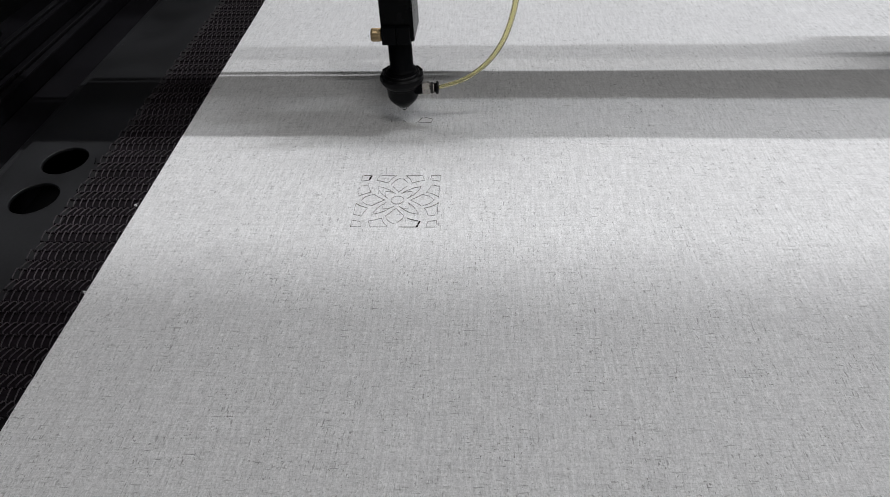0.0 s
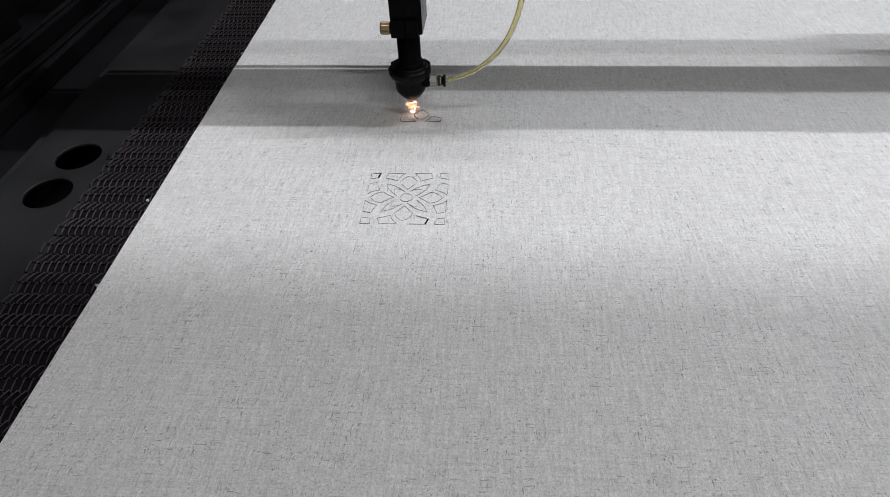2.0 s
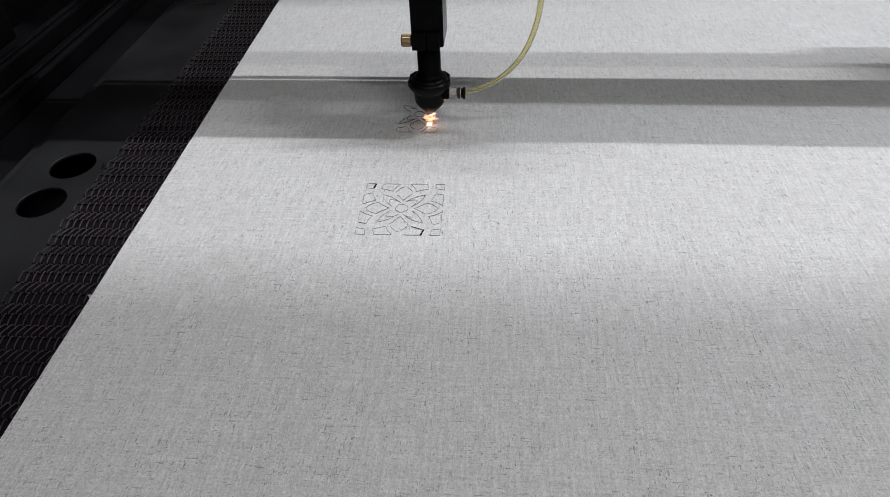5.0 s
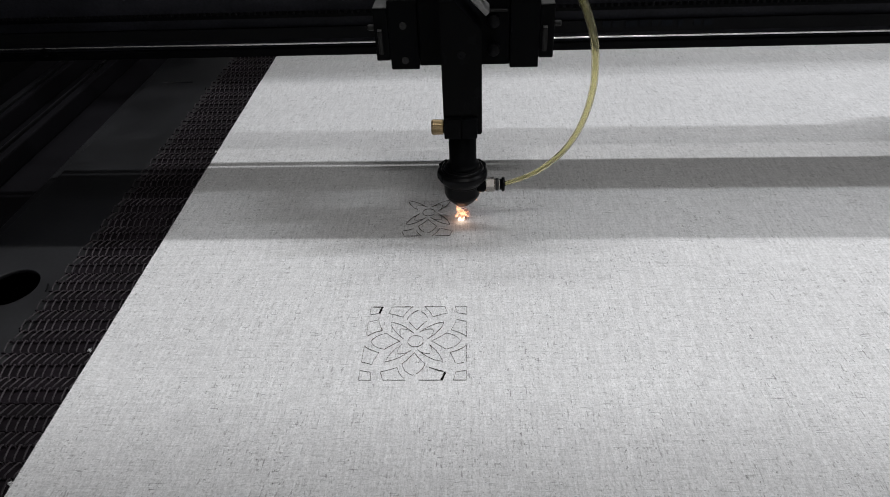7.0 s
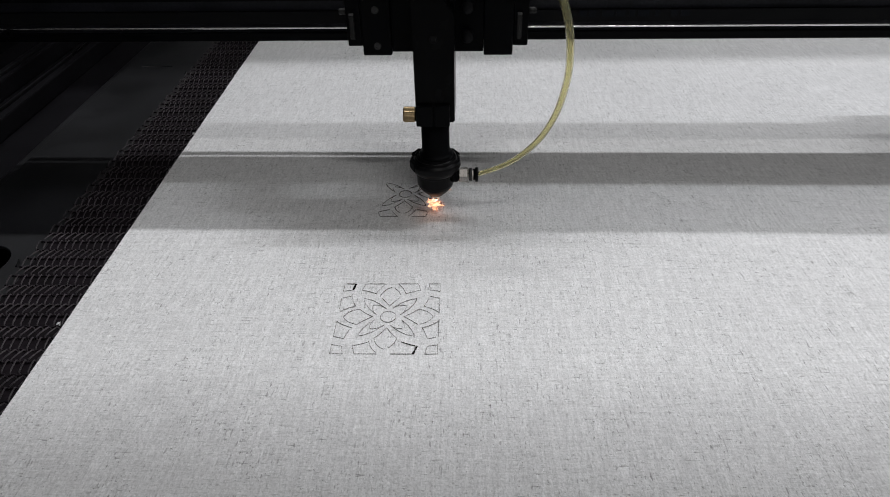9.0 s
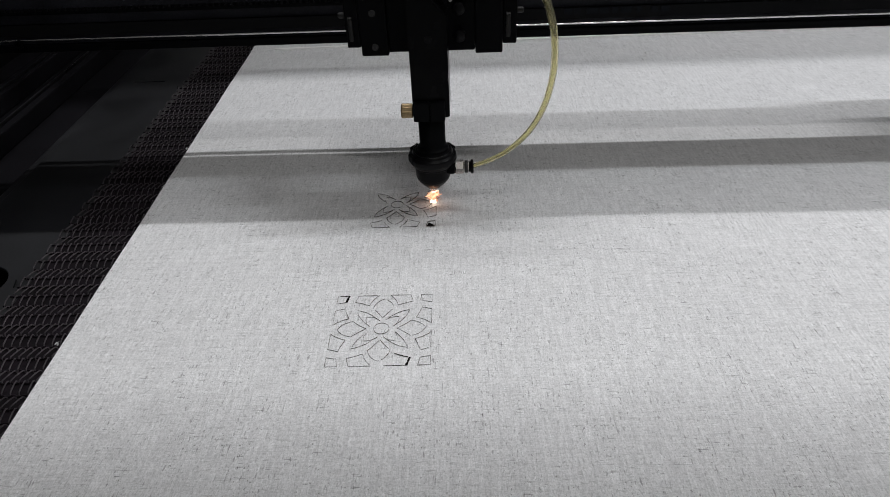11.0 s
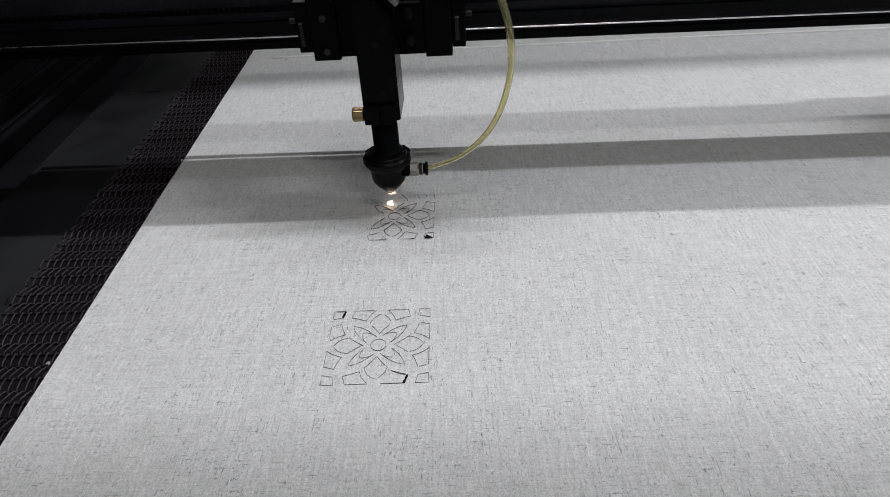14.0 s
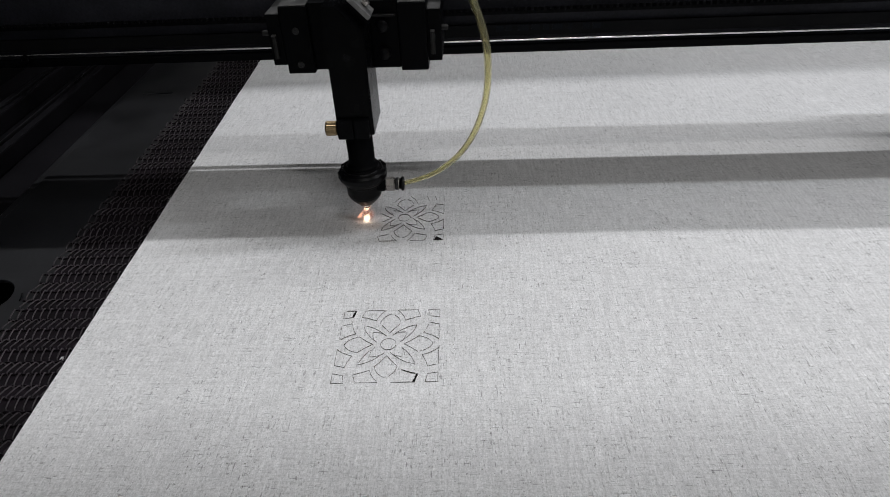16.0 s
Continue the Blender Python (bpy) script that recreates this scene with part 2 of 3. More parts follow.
def lathe(profile, n=40, ripple=None):
    """A turned body from (radius, height) pairs, closed where the radius is 0."""
    bm = bmesh.new()
    rings = []
    for r, z in profile:
        if r <= 0:
            rings.append([bm.verts.new((0, 0, z))])
        else:
            ring = []
            for i in range(n):
                a = 2 * math.pi * i / n
                k = r * (ripple(a, z) if ripple else 1)
                ring.append(bm.verts.new((k * math.cos(a), k * math.sin(a), z)))
            rings.append(ring)
    for p, q in zip(rings, rings[1:]):
        for i in range(n):
            j = (i + 1) % n
            if len(p) == 1 and len(q) > 1:
                bm.faces.new((p[0], q[j], q[i]))
            elif len(q) == 1 and len(p) > 1:
                bm.faces.new((p[i], p[j], q[0]))
            elif len(p) > 1:
                bm.faces.new((p[i], p[j], q[j], q[i]))
    bmesh.ops.recalc_face_normals(bm, faces=bm.faces)
    return bm


def sweep(points, radius, n=8, end_radius=None, bm=None):
    """A round tube along a row of points; end_radius: where it widens along its way."""
    bm = bm or bmesh.new()
    old = set(bm.faces)
    pts = [Vector(p) for p in points]
    rings, up = [], Vector((0.13, 0.2, 0.97)).normalized()
    for i, p in enumerate(pts):
        d = (pts[min(i + 1, len(pts) - 1)] - pts[max(i - 1, 0)]).normalized()
        s = d.cross(up)
        if s.length < 1e-4:
            s = d.cross(Vector((1, 0, 0)))
        s.normalize()
        up = s.cross(d).normalized()
        wide = radius if end_radius is None else radius + (end_radius - radius) * min(1.0, 1.6 * i / len(pts))
        rings.append([bm.verts.new(p + wide * (math.cos(2 * math.pi * k / n) * s + math.sin(2 * math.pi * k / n) * up)) for k in range(n)])
    for a, b in zip(rings, rings[1:]):
        for k in range(n):
            bm.faces.new((a[k], a[(k + 1) % n], b[(k + 1) % n], b[k]))
    bm.faces.new(rings[0][::-1])
    bm.faces.new(rings[-1])
    bmesh.ops.recalc_face_normals(bm, faces=[f for f in bm.faces if f not in old])
    return bm


def bezier(p0, p1, p2, n=8):
    p0, p1, p2 = Vector(p0), Vector(p1), Vector(p2)
    return [(1 - s) ** 2 * p0 + 2 * s * (1 - s) * p1 + s * s * p2 for s in (i / n for i in range(n + 1))]


def moved(bm, m):
    bmesh.ops.transform(bm, matrix=m, verts=bm.verts)
    return bm


def screw_head(r, h, hexed=True):
    """A socket screw's head, its axis along -y, with a recessed hexagon."""
    prof = [(r, 0), (r, h * 0.85), (r * 0.9, h)]
    prof += [(r * 0.52, h), (r * 0.5, h * 0.4), (0, h * 0.4)] if hexed else [(r * 0.4, h * 1.12), (0, h * 1.15)]
    return moved(lathe(prof, 20), pose(0, 0, 0, 90))


# ---- room ----
def slab(name, x0, x1, y0, y1, z0, z1, mat):
    return tagged(part(name, boxed(x0, x1, y0, y1, z0, z1), mat), kind="structure")


slab("floor", -3.6, 4.4, -3.6, 4.2, -1.0, -0.9, CONCRETE)
slab("ceiling", -3.6, 4.4, -3.6, 4.2, 2.75, 2.85, WALL)
slab("wall_north", -3.6, 4.4, 4.1, 4.2, -0.9, 2.75, WALL)
slab("wall_south", -3.6, 4.4, -3.6, -3.5, -0.9, 2.75, WALL)
slab("wall_west", -3.6, -3.5, -3.5, 4.1, -0.9, 2.75, WALL)
slab("wall_east", 4.3, 4.4, -3.5, 4.1, -0.9, 2.75, WALL)

# ---- machine bed ----
bed = new("machine_frame")
tagged(bed, "black-painted steel frame of a large laser cutting machine", "machine frame")
part("tray", boxed(-0.86, 1.40, -0.62, 1.50, -0.075, -0.06), MACHINE, bed)
part("side_wall", boxed(-0.90, -0.70, -0.62, 1.50, -0.88, 0.55, bevel=0.006), MACHINE, bed)
part("side_wall", boxed(1.30, 1.48, -0.62, 1.50, -0.88, 0.10, bevel=0.006), MACHINE, bed)
part("rear_wall", boxed(-0.70, 1.30, 1.38, 1.50, -0.88, 0.16, bevel=0.006), MACHINE, bed)
part("front_wall", boxed(-0.70, 1.30, -0.62, -0.56, -0.88, -0.012, bevel=0.006), MACHINE, bed)
part("trough", boxed(-0.70, -0.432, -0.56, 1.38, -0.058, -0.030), RAIL_BLACK, bed)
# Dark slab raised into the coils: hides lower strands, paints the gaps' shade.
part("gap_shade_slab", boxed(-0.3245, 1.25, -0.56, 1.38, -0.030, -0.0063), GAP_DARK, bed, "dark slab raised into the mesh belt, painting the shade in its gaps")
for x, w in ((-0.530, 0.0016), (-0.600, 0.0045)):
    part("slide_rail", boxed(x - 0.012, x + 0.012, -0.56, 1.38, -0.030, -0.004, bevel=0.003), RAIL_BLACK, bed)
    part("rail_edge", boxed(x - w, x + w, -0.56, 1.38, -0.004, 0.0, bevel=0.001), RAIL_EDGE, bed)
# Unseen posts, arms and panel, added so the panel shades the far cloth.
for x in (-0.83, 1.41):
    part("rear_post", boxed(x - 0.03, x + 0.03, 1.40, 1.46, 0.55 if x < 0 else 0.10, 1.66, bevel=0.004), MACHINE, bed)
    part("shade_arm", boxed(x - 0.02, x + 0.02, 0.45, 1.46, 1.615, 1.66, bevel=0.004), MACHINE, bed)
part("shade_panel", boxed(-1.6, 2.0, 0.936, 1.06, 1.60, 1.612, bevel=0.002), MACHINE, bed)

# lamp housings
for x0, x1, y, z, text in ((*BACK_LAMP, "slim white tube light hung from the hall ceiling"), (*FRONT_LAMP, "white tube light hung before the machine"), (*TOP_LAMP, "short white tube light hung over the machine")):
    lamp = tagged(new("tube_light"), text, "tube light")
    lamp.location = (0, y, z)
    part("housing", boxed(x0, x1, -0.02, 0.02, 0.012, 0.045, bevel=0.004), WALL, lamp)
    for x in (x0 + 0.1, x1 - 0.1):
        part("hanger", boxed(x - 0.003, x + 0.003, -0.003, 0.003, 0.045, 2.75 - z), ALU, lamp)
# Unseen strip added overhead to throw the soft shade on the near cloth.
duct = tagged(new("shade_strip"), "unseen black strip hung under the hall ceiling to shade the near cloth", "cable duct")
part("trough", boxed(-1.7, 2.1, 0.77, 0.894, 2.00, 2.04, bevel=0.003), MACHINE, duct)
for x in (-1.2, 0.2, 1.6):
    part("hanger", boxed(x - 0.004, x + 0.004, 0.828, 0.836, 2.04, 2.75), ALU, duct)
# Bodies of the two added fill panels.
for px, py, watts in HALL_FILLS:
    hall = tagged(new("fill_panel"), "unseen oblong white panel on the hall ceiling, added for fill light", "ceiling light", "hall ceiling lights")
    hall.location = (px, py, 2.70)
    part("frame", boxed(-1.22, 1.22, -0.62, 0.62, 0.0, 0.05, bevel=0.005), WALL, hall)


def plate_with_holes():
    curve = bpy.data.curves.new("plate_outline", "CURVE")
    curve.dimensions, curve.fill_mode, curve.extrude, curve.bevel_depth, curve.bevel_resolution = "2D", "BOTH", 0.0012, 0.0006, 1

    def ring(points):
        sp = curve.splines.new("POLY")
        sp.points.add(len(points) - 1)
        for p, (x, y) in zip(sp.points, points):
            p.co = (x, y, 0, 1)
        sp.use_cyclic_u = True

    ring([(-0.430, -0.56), (-0.322, -0.56), (-0.322, 1.38), (-0.430, 1.38)])
    ring([(-0.410, 0.5355), (-0.364, 0.5355), (-0.364, 0.5395), (-0.410, 0.5395)])
    for cy in (0.005, 0.071):
        ring([(-0.3730 + 0.0246 * math.cos(a), cy + 0.0064 + 0.0255 * math.sin(a)) for a in (2 * math.pi * i / 64 for i in range(64))])
    tmp = bpy.data.objects.new("tmp", curve)
    scene.collection.objects.link(tmp)
    me = bpy.data.meshes.new_from_object(tmp.evaluated_get(bpy.context.evaluated_depsgraph_get()))
    bpy.data.objects.remove(tmp)
    me.materials.clear()
    me.materials.append(PLATE)
    return me


plate = new("side_plate", plate_with_holes())
plate.location = (0, 0, -0.0086)
tagged(plate, "dark grey steel side plate with two round holes and a slot", "steel plate")
step = part("plate_step", boxed(-0.4500, -0.4310, -0.56, 1.38, -0.0295, -0.0150, bevel=0.002), PLATE)
tagged(step, "dark lower edge strip along the steel side plate", "edge strip")


# ---- wire mesh belt ----
PITCH_Y, COIL = 0.01245, 0.0066


def spiral(half_y, lean, x0=-0.329, x1=-0.205):
    """One flattened wire coil of the belt, lying along x; lean: how far its upper strand runs along x."""
    half_z, pts, back = 0.0020, [], COIL - lean
    turns = int((x1 - x0) / COIL)
    loop = [(-0.97, -1.7, 0.0), (-0.93, 0.2, 0.02), (-0.80, 0.82, 0.09), (-0.36, 1.0, 0.32), (0.36, 1.0, 0.68), (0.80, 0.82, 0.91), (0.93, 0.2, 0.98), (0.97, -1.7, 1.0)]
    under = [(0.7, -2.0, 0.15), (0.0, -2.1, 0.5), (-0.7, -2.0, 0.85)]
    for i in range(turns):
        for y, z, k in loop:
            pts.append((x0 + i * COIL + k * lean, y * half_y, z * half_z))
        for y, z, k in under:
            pts.append((x0 + i * COIL + lean + k * back, y * half_y, z * half_z))
    return sweep(pts, 0.00048, 6)


belt = new("wire_mesh_belt")
tagged(belt, "dark brown-black woven wire mesh conveyor belt under the fabric", "conveyor belt")
coils = [mesh_from("wire_spiral", spiral(h, k), WIRE, True) for h, k in ((0.0070, -0.0022), (0.0060, 0.0052))]
rod_me = mesh_from("cross_rod", sweep([(-0.331 + 0.0022 * i, 0.0006 * (-1) ** (i // 2), 0) for i in range(58)], 0.0008, 6), GAP_DARK, True)
for i in range(-36, 84):
    y = i * PITCH_Y
    c = new("wire_spiral", coils[i % 2])
    c.parent, c.location = belt, (random.uniform(-0.0004, 0.0004), y, -0.0048)
    c.rotation_euler = (0, 0, radians(random.uniform(-0.25, 0.25)))
    r = new("cross_rod", rod_me)
    r.parent, r.location = belt, (random.uniform(-0.001, 0.001), y + PITCH_Y / 2, -0.0052)


def wire_scrap(seed):
    rng = random.Random(seed)
    end = Vector((rng.uniform(-0.004, 0.004), rng.uniform(0.006, 0.011), 0.0006))
    return sweep(bezier((0, 0, 0), end * 0.5 + Vector((0.002, 0, 0.002)), end, 8), 0.0006, 6)


for k, (x, y) in enumerate(((-0.334, 0.327), (-0.336, 0.070), (-0.333, 0.022), (-0.335, 0.505))):
    tagged(part("wire_scrap", wire_scrap(k), RUBBER, smooth=True), "short bent black wire end beside the mesh belt", "wire scrap", "wire scraps").location = (x, y, -0.0058)


# ---- fabric ----
def fabric():
    x0, x1, y0, y1, top, thick = -0.2535, 1.22, -0.60, 1.30, 0.0, 0.0012
    nx, ny = 150, 190
    bm = bmesh.new()

    def height(x, y):
        edge = min(1.0, max(0.0, (x - x0) / 0.05))
        h = 0.0005 * noise.noise((x * 5, y * 6, 1.7)) + 0.00025 * noise.noise((x * 17, y * 15, 4.2))
        crease = 0.0013 * math.exp(-((y - 0.632 - 0.004 * math.sin(3 * x)) / 0.0030) ** 2)
        return h * edge - 0.0001 + crease

    def side(x, y):
        return x + (0.0007 * noise.noise((0.3, y * 9, 0)) + 0.0003 * noise.noise((0.9, y * 60, 0)) - 0.009 * (y - 0.15) if x == x0 else 0)

    ys = sorted([y0 + (y1 - y0) * j / ny for j in range(ny + 1)] + [0.6145 + 0.0011 * k for k in range(32)])
    ny = len(ys) - 1
    grids = []
    for dz in (0.0, -thick):
        rows = []
        for j in range(ny + 1):
            y = ys[j]
            row = []
            for i in range(nx + 1):
                x = x0 + (x1 - x0) * i / nx
                row.append(bm.verts.new((side(x, y), y, top + height(x, y) + dz)))
            rows.append(row)
        grids.append(rows)
    t, b = grids
    for j in range(ny):
        for i in range(nx):
            bm.faces.new((t[j][i], t[j][i + 1], t[j + 1][i + 1], t[j + 1][i]))
            bm.faces.new((b[j][i], b[j + 1][i], b[j + 1][i + 1], b[j][i + 1]))
        bm.faces.new((t[j][0], t[j + 1][0], b[j + 1][0], b[j][0]))
        bm.faces.new((t[j][nx], b[j][nx], b[j + 1][nx], t[j + 1][nx]))
    for i in range(nx):
        bm.faces.new((t[0][i], b[0][i], b[0][i + 1], t[0][i + 1]))
        bm.faces.new((t[ny][i], t[ny][i + 1], b[ny][i + 1], b[ny][i]))
    for grid in grids:
        rim = {*grid[0], *grid[-1], *(row[0] for row in grid), *(row[-1] for row in grid)}
        for v in rim:
            for e in v.link_edges:
                if e.other_vert(v) in rim:
                    e.smooth = False
    return bm


sheet = part("linen_fabric", fabric(), LINEN, smooth=True)
tagged(sheet, "light grey slubby linen fabric spread flat on the mesh belt", "fabric")


# White strand laid along the crease to paint its bright line.
strand_bm = sweep([(-0.22 + 0.01 * i, 0.632 + 0.004 * math.sin(3 * (-0.22 + 0.01 * i)) + 0.0006 * noise.noise((i * 0.4, 2.0, 0.0)), 0.0020) for i in range(126)], 0.0016, 8)
tagged(part("crease_strand", strand_bm, CREASE_GLINT, smooth=True), "long white strand along the linen's crease, painting its bright line", "thread")


def lint(seed):
    rng = random.Random(seed)
    bm = bmesh.new()
    for _ in range(11):
        a, b, c = (Vector((rng.uniform(-0.0016, 0.0016), rng.uniform(-0.0018, 0.0018), rng.uniform(0.0, 0.0018))) for _ in range(3))
        tmp = bpy.data.meshes.new("strand")
        one = sweep(bezier(a, b, c, 6), 0.00022, 4)
        one.to_mesh(tmp)
        one.free()
        bm.from_mesh(tmp)
        bpy.data.meshes.remove(tmp)
    return bm


for k, (x, y) in enumerate(((-0.2565, 0.311), (-0.2560, -0.008), (-0.2545, 0.228), (-0.252, -0.125))):
    tagged(part("lint_fluff", lint(k + 2), LINEN), "loose white thread fluff at the fabric's edge", "lint", "lint at the fabric edge").location = (x, y, -0.0008)


# ---- cut motifs ----
def ribbon(points, width, seed):
    """A thin burnt line along points, with uneven width: it starts or ends stronger, as the beam dwells there."""
    rng = random.Random(seed)
    first, last = (1.0, 1.0) if width > 0.0008 else rng.choice(((1.55, 0.45), (0.4, 1.5), (1.1, 0.8), (1.25, 0.35), (0.6, 1.2), (1.3, 1.0)))
    bm = bmesh.new()
    pts = [Vector((p[0], p[1], 0)) for p in points]
    rows = []
    for i, p in enumerate(pts):
        d = (pts[min(i + 1, len(pts) - 1)] - pts[max(i - 1, 0)]).normalized()
        s = Vector((-d.y, d.x, 0))
        w = width * (first + (last - first) * i / (len(pts) - 1)) * rng.uniform(0.62, 1.2) / 2
        j = s * rng.uniform(-0.00010, 0.00010)
        up = Vector((0, 0, 0.00032))
        rows.append([bm.verts.new(q) for q in (p + j - s * w, p + j - s * w * 0.7 + up, p + j + s * w * 0.7 + up, p + j + s * w)])
    for a, b in zip(rows, rows[1:]):
        for k in range(3):
            bm.faces.new((a[k], b[k], b[k + 1], a[k + 1]))
        bm.faces.new((a[3], b[3], b[0], a[0]))
    bm.faces.new(rows[0])
    bm.faces.new(rows[-1][::-1])
    bmesh.ops.recalc_face_normals(bm, faces=bm.faces)
    return bm


HALF = 0.04


def turned(p, quarter, mirror):
    x, y = (-p[0], p[1]) if mirror else p
    for _ in range(quarter):
        x, y = y, -x
    return (x * HALF, y * HALF)


# the motif's strokes in the upper half and its upper right corner: start, bend, end
PETAL = [((0, 0.305), (0.09, 0.45), (0.215, 0.585)), ((0.215, 0.585), (0.17, 0.80), (0.0, 0.87))]
TRAPEZE = [((0.54, 0.985), (0.33, 0.985), (0.12, 0.985)), ((0.12, 0.985), (0.245, 0.86), (0.30, 0.675)), ((0.30, 0.675), (0.44, 0.745), (0.60, 0.785)), ((0.60, 0.785), (0.57, 0.88), (0.54, 0.985))]
LEAF = [((0.535, 0.53), (0.30, 0.50), (0.055, 0.225)), ((0.325, 0.33), (0.17, 0.345), (0.065, 0.24))]
CORNER = [((0.75, 0.985), (0.87, 0.985), (0.99, 0.985)), ((0.75, 0.985), (0.775, 0.88), (0.79, 0.79))]


def motif(x, y, when=None, bold=(), medium=(), lost=()):
    """One cut flower tile. when(kind, quarter, mirror) gives the time at which a group of strokes is cut; None: before the clip."""
    tile = new("cut_flower_motif")
    tile.location = (x, y, 0.0002)
    moving, seed = [], int(y * 1000)
    groups = [("circle", 0, False, [[(0.152 * math.cos(a), 0.152 * math.sin(a)) for a in (2 * math.pi * i / 28 for i in range(29))]])]
    for kind, strokes in (("petal", PETAL), ("trapeze", TRAPEZE), ("leaf", LEAF), ("corner", CORNER)):
        for quarter in range(4):
            for mirror in (False, True):
                # a corner and a leaf straddle the diagonal: their second half is the mirror image seen from the next side
                groups.append((kind, quarter, mirror, [[(v.x, v.y) for v in bezier((*a, 0), (*b, 0), (*c, 0), 10)] for a, b, c in strokes]))
    for kind, quarter, mirror, lines in groups:
        for i, line in enumerate(lines):
            if (kind, quarter, mirror, i) in lost:
                continue
            seed += 1
            pts = [turned(p, quarter, mirror) for p in line] if kind != "circle" else [(p[0] * HALF, p[1] * HALF) for p in line]
            heavy = (kind, quarter, mirror, i) in bold
            rng = random.Random(seed * 7)
            if not heavy and rng.random() < 0.35 and len(pts) > 8:
                pts = pts[rng.randint(0, 1):len(pts) - rng.randint(0, 2)]
            ob = part("cut_line", ribbon(pts, 0.0018 if heavy else 0.0009 if (kind, quarter, mirror, i) in medium else rng.uniform(0.00040, 0.00056) if when else rng.uniform(0.00024, 0.00037), seed), CHAR if heavy else SINGED if not when and rng.random() < 0.6 else BURN, tile)
            if when:
                t = when(kind, quarter, mirror, i)
                if t is None or t > 16.2:
                    bpy.data.objects.remove(ob)
                elif t > 0:
                    moving.append((ob, t))
    return tile, moving


# quarter 0 is the far side, 1 the side towards +x, 2 the near side, 3 the side towards -x; mirror swaps the side's two halves
tile_done, _ = motif(0.0, 0.0, bold={("corner", 0, True, 1), ("trapeze", 2, True, 3)}, medium={("corner", 0, True, 0), ("trapeze", 2, True, 2)}, lost={("trapeze", 2, True, 1)})
tagged(tile_done, "finished square flower motif cut as thin burnt lines in the linen", "cut pattern", "cut flower motifs")


def cut_time(kind, quarter, mirror, i):
    side = (quarter, mirror)
    if kind == "circle":
        return 4.6
    if kind == "trapeze":
        far = {(0, False): (None, 12.4, None, 12.2), (0, True): (None, 14.3, None, None)}
        if side in far:
            return far[side][i]
        return {(2, True): -1, (2, False): {0: 0.8, 1: -1, 2: 5.0, 3: -1}[i], (1, False): 11.0, (1, True): 10.0}.get(side)
    if kind == "petal":
        return {0: 13.2 + 0.9 * i, 1: 7.4 + 1.4 * i, 2: 0.8 + 1.0 * i, 3: 15.2 if i == 0 else None}[quarter]
    if kind == "leaf":
        return {(2, False): 2.8, (3, True): 3.0, (3, False): 3.2, (0, True): 4.2, (0, False): 5.4, (1, True): 6.6, (2, True): 5.0, (1, False): 5.6}[side]
    return {(1, False): 9.5, (2, True): 9.3, (0, False): (None, 11.8)[i], (1, True): 11.6 if i == 0 else None}.get(side)


tile_new, cut_lines = motif(0.0012, 0.1775, cut_time)
tagged(tile_new, "square flower motif still being cut by the laser in the linen", "cut pattern", "cut flower motifs")
char_bm = bmesh.new()
cv = [char_bm.verts.new((x * HALF, y * HALF, z)) for z in (0.0, 0.0003) for x, y in ((0.76, -0.99), (0.98, -0.99), (0.93, -0.93), (0.82, -0.84))]
char_bm.faces.new(cv[4:])
for k in range(4):
    char_bm.faces.new((cv[k], cv[(k + 1) % 4], cv[4 + (k + 1) % 4], cv[4 + k]))
char_patch = part("charred_patch", char_bm, CHAR, tile_new, "black charred corner of the cut")
cut_lines.append((char_patch, 9.8))

# ---- gantry ----
gantry = new("gantry")
tagged(gantry, "black metal gantry beam with a polished guide rail", "gantry")
part("beam", boxed(-0.66, 1.27, 0.081, 0.1455, 0.1371, 0.3000, bevel=0.0012), BEAM_BLACK, gantry)
# Unseen flange, added to push the beam's shadow edge further back.
part("shade_flange", boxed(-0.66, 1.27, 0.1457, 0.1880, 0.2940, 0.2995, bevel=0.0006), BEAM_BLACK, gantry)
part("rear_lip", boxed(-0.66, 1.27, 0.1479, 0.1555, 0.1371, 0.1386, bevel=0.0004), BEAM_BLACK, gantry)
for x in (-0.63, 0.42, 1.20):
    part("lip_bracket", boxed(x, x + 0.03, 0.1455, 0.1555, 0.1388, 0.148), BEAM_BLACK, gantry)
# Unseen box added behind the beam to cast the stepped shadow at right.
part("shade_box", boxed(0.53, 1.22, 0.1559, 0.2005, 0.1400, 0.1550, bevel=0.001), BEAM_BLACK, gantry)
part("rail_seat", boxed(-0.62, 1.25, 0.075, 0.0805, 0.1374, 0.1448, bevel=0.0008), BLACK, gantry)
part("guide_rail", sweep([(-0.62 + 0.05 * i, 0.0758, 0.1494) for i in range(38)], 0.0011, 16), STEEL, gantry, "polished steel guide rail", smooth=True)
part("drive_belt", boxed(-0.60, 1.25, 0.077, 0.0805, 0.1531, 0.1641, bevel=0.0004), RUBBER, gantry, "black toothed rubber drive belt")
part("cover_strip", boxed(-0.62, 1.25, 0.071, 0.0805, 0.1750, 0.1785, bevel=0.0006), BLACK, gantry)
tooth = mesh_from("belt_tooth", boxed(-0.0012, 0.0012, -0.0016, 0, -0.0012, 0.0012), RUBBER)
for i in range(150):
    o = new("belt_tooth", tooth)
    o.parent, o.location = gantry, (-0.40 + 0.006 * i, 0.0709, 0.1801)
for x in (-0.37, 0.90):
    part("rail_screw", screw_head(0.004, 0.004), BLACK, gantry, at=pose(x, 0.072, 0.1476))
for x0, x1 in ((-0.668, -0.60), (1.205, 1.272)):
    part("end_carriage", boxed(x0, x1, 0.02, 0.20, 0.0125, 0.150, bevel=0.004), MACHINE, gantry)

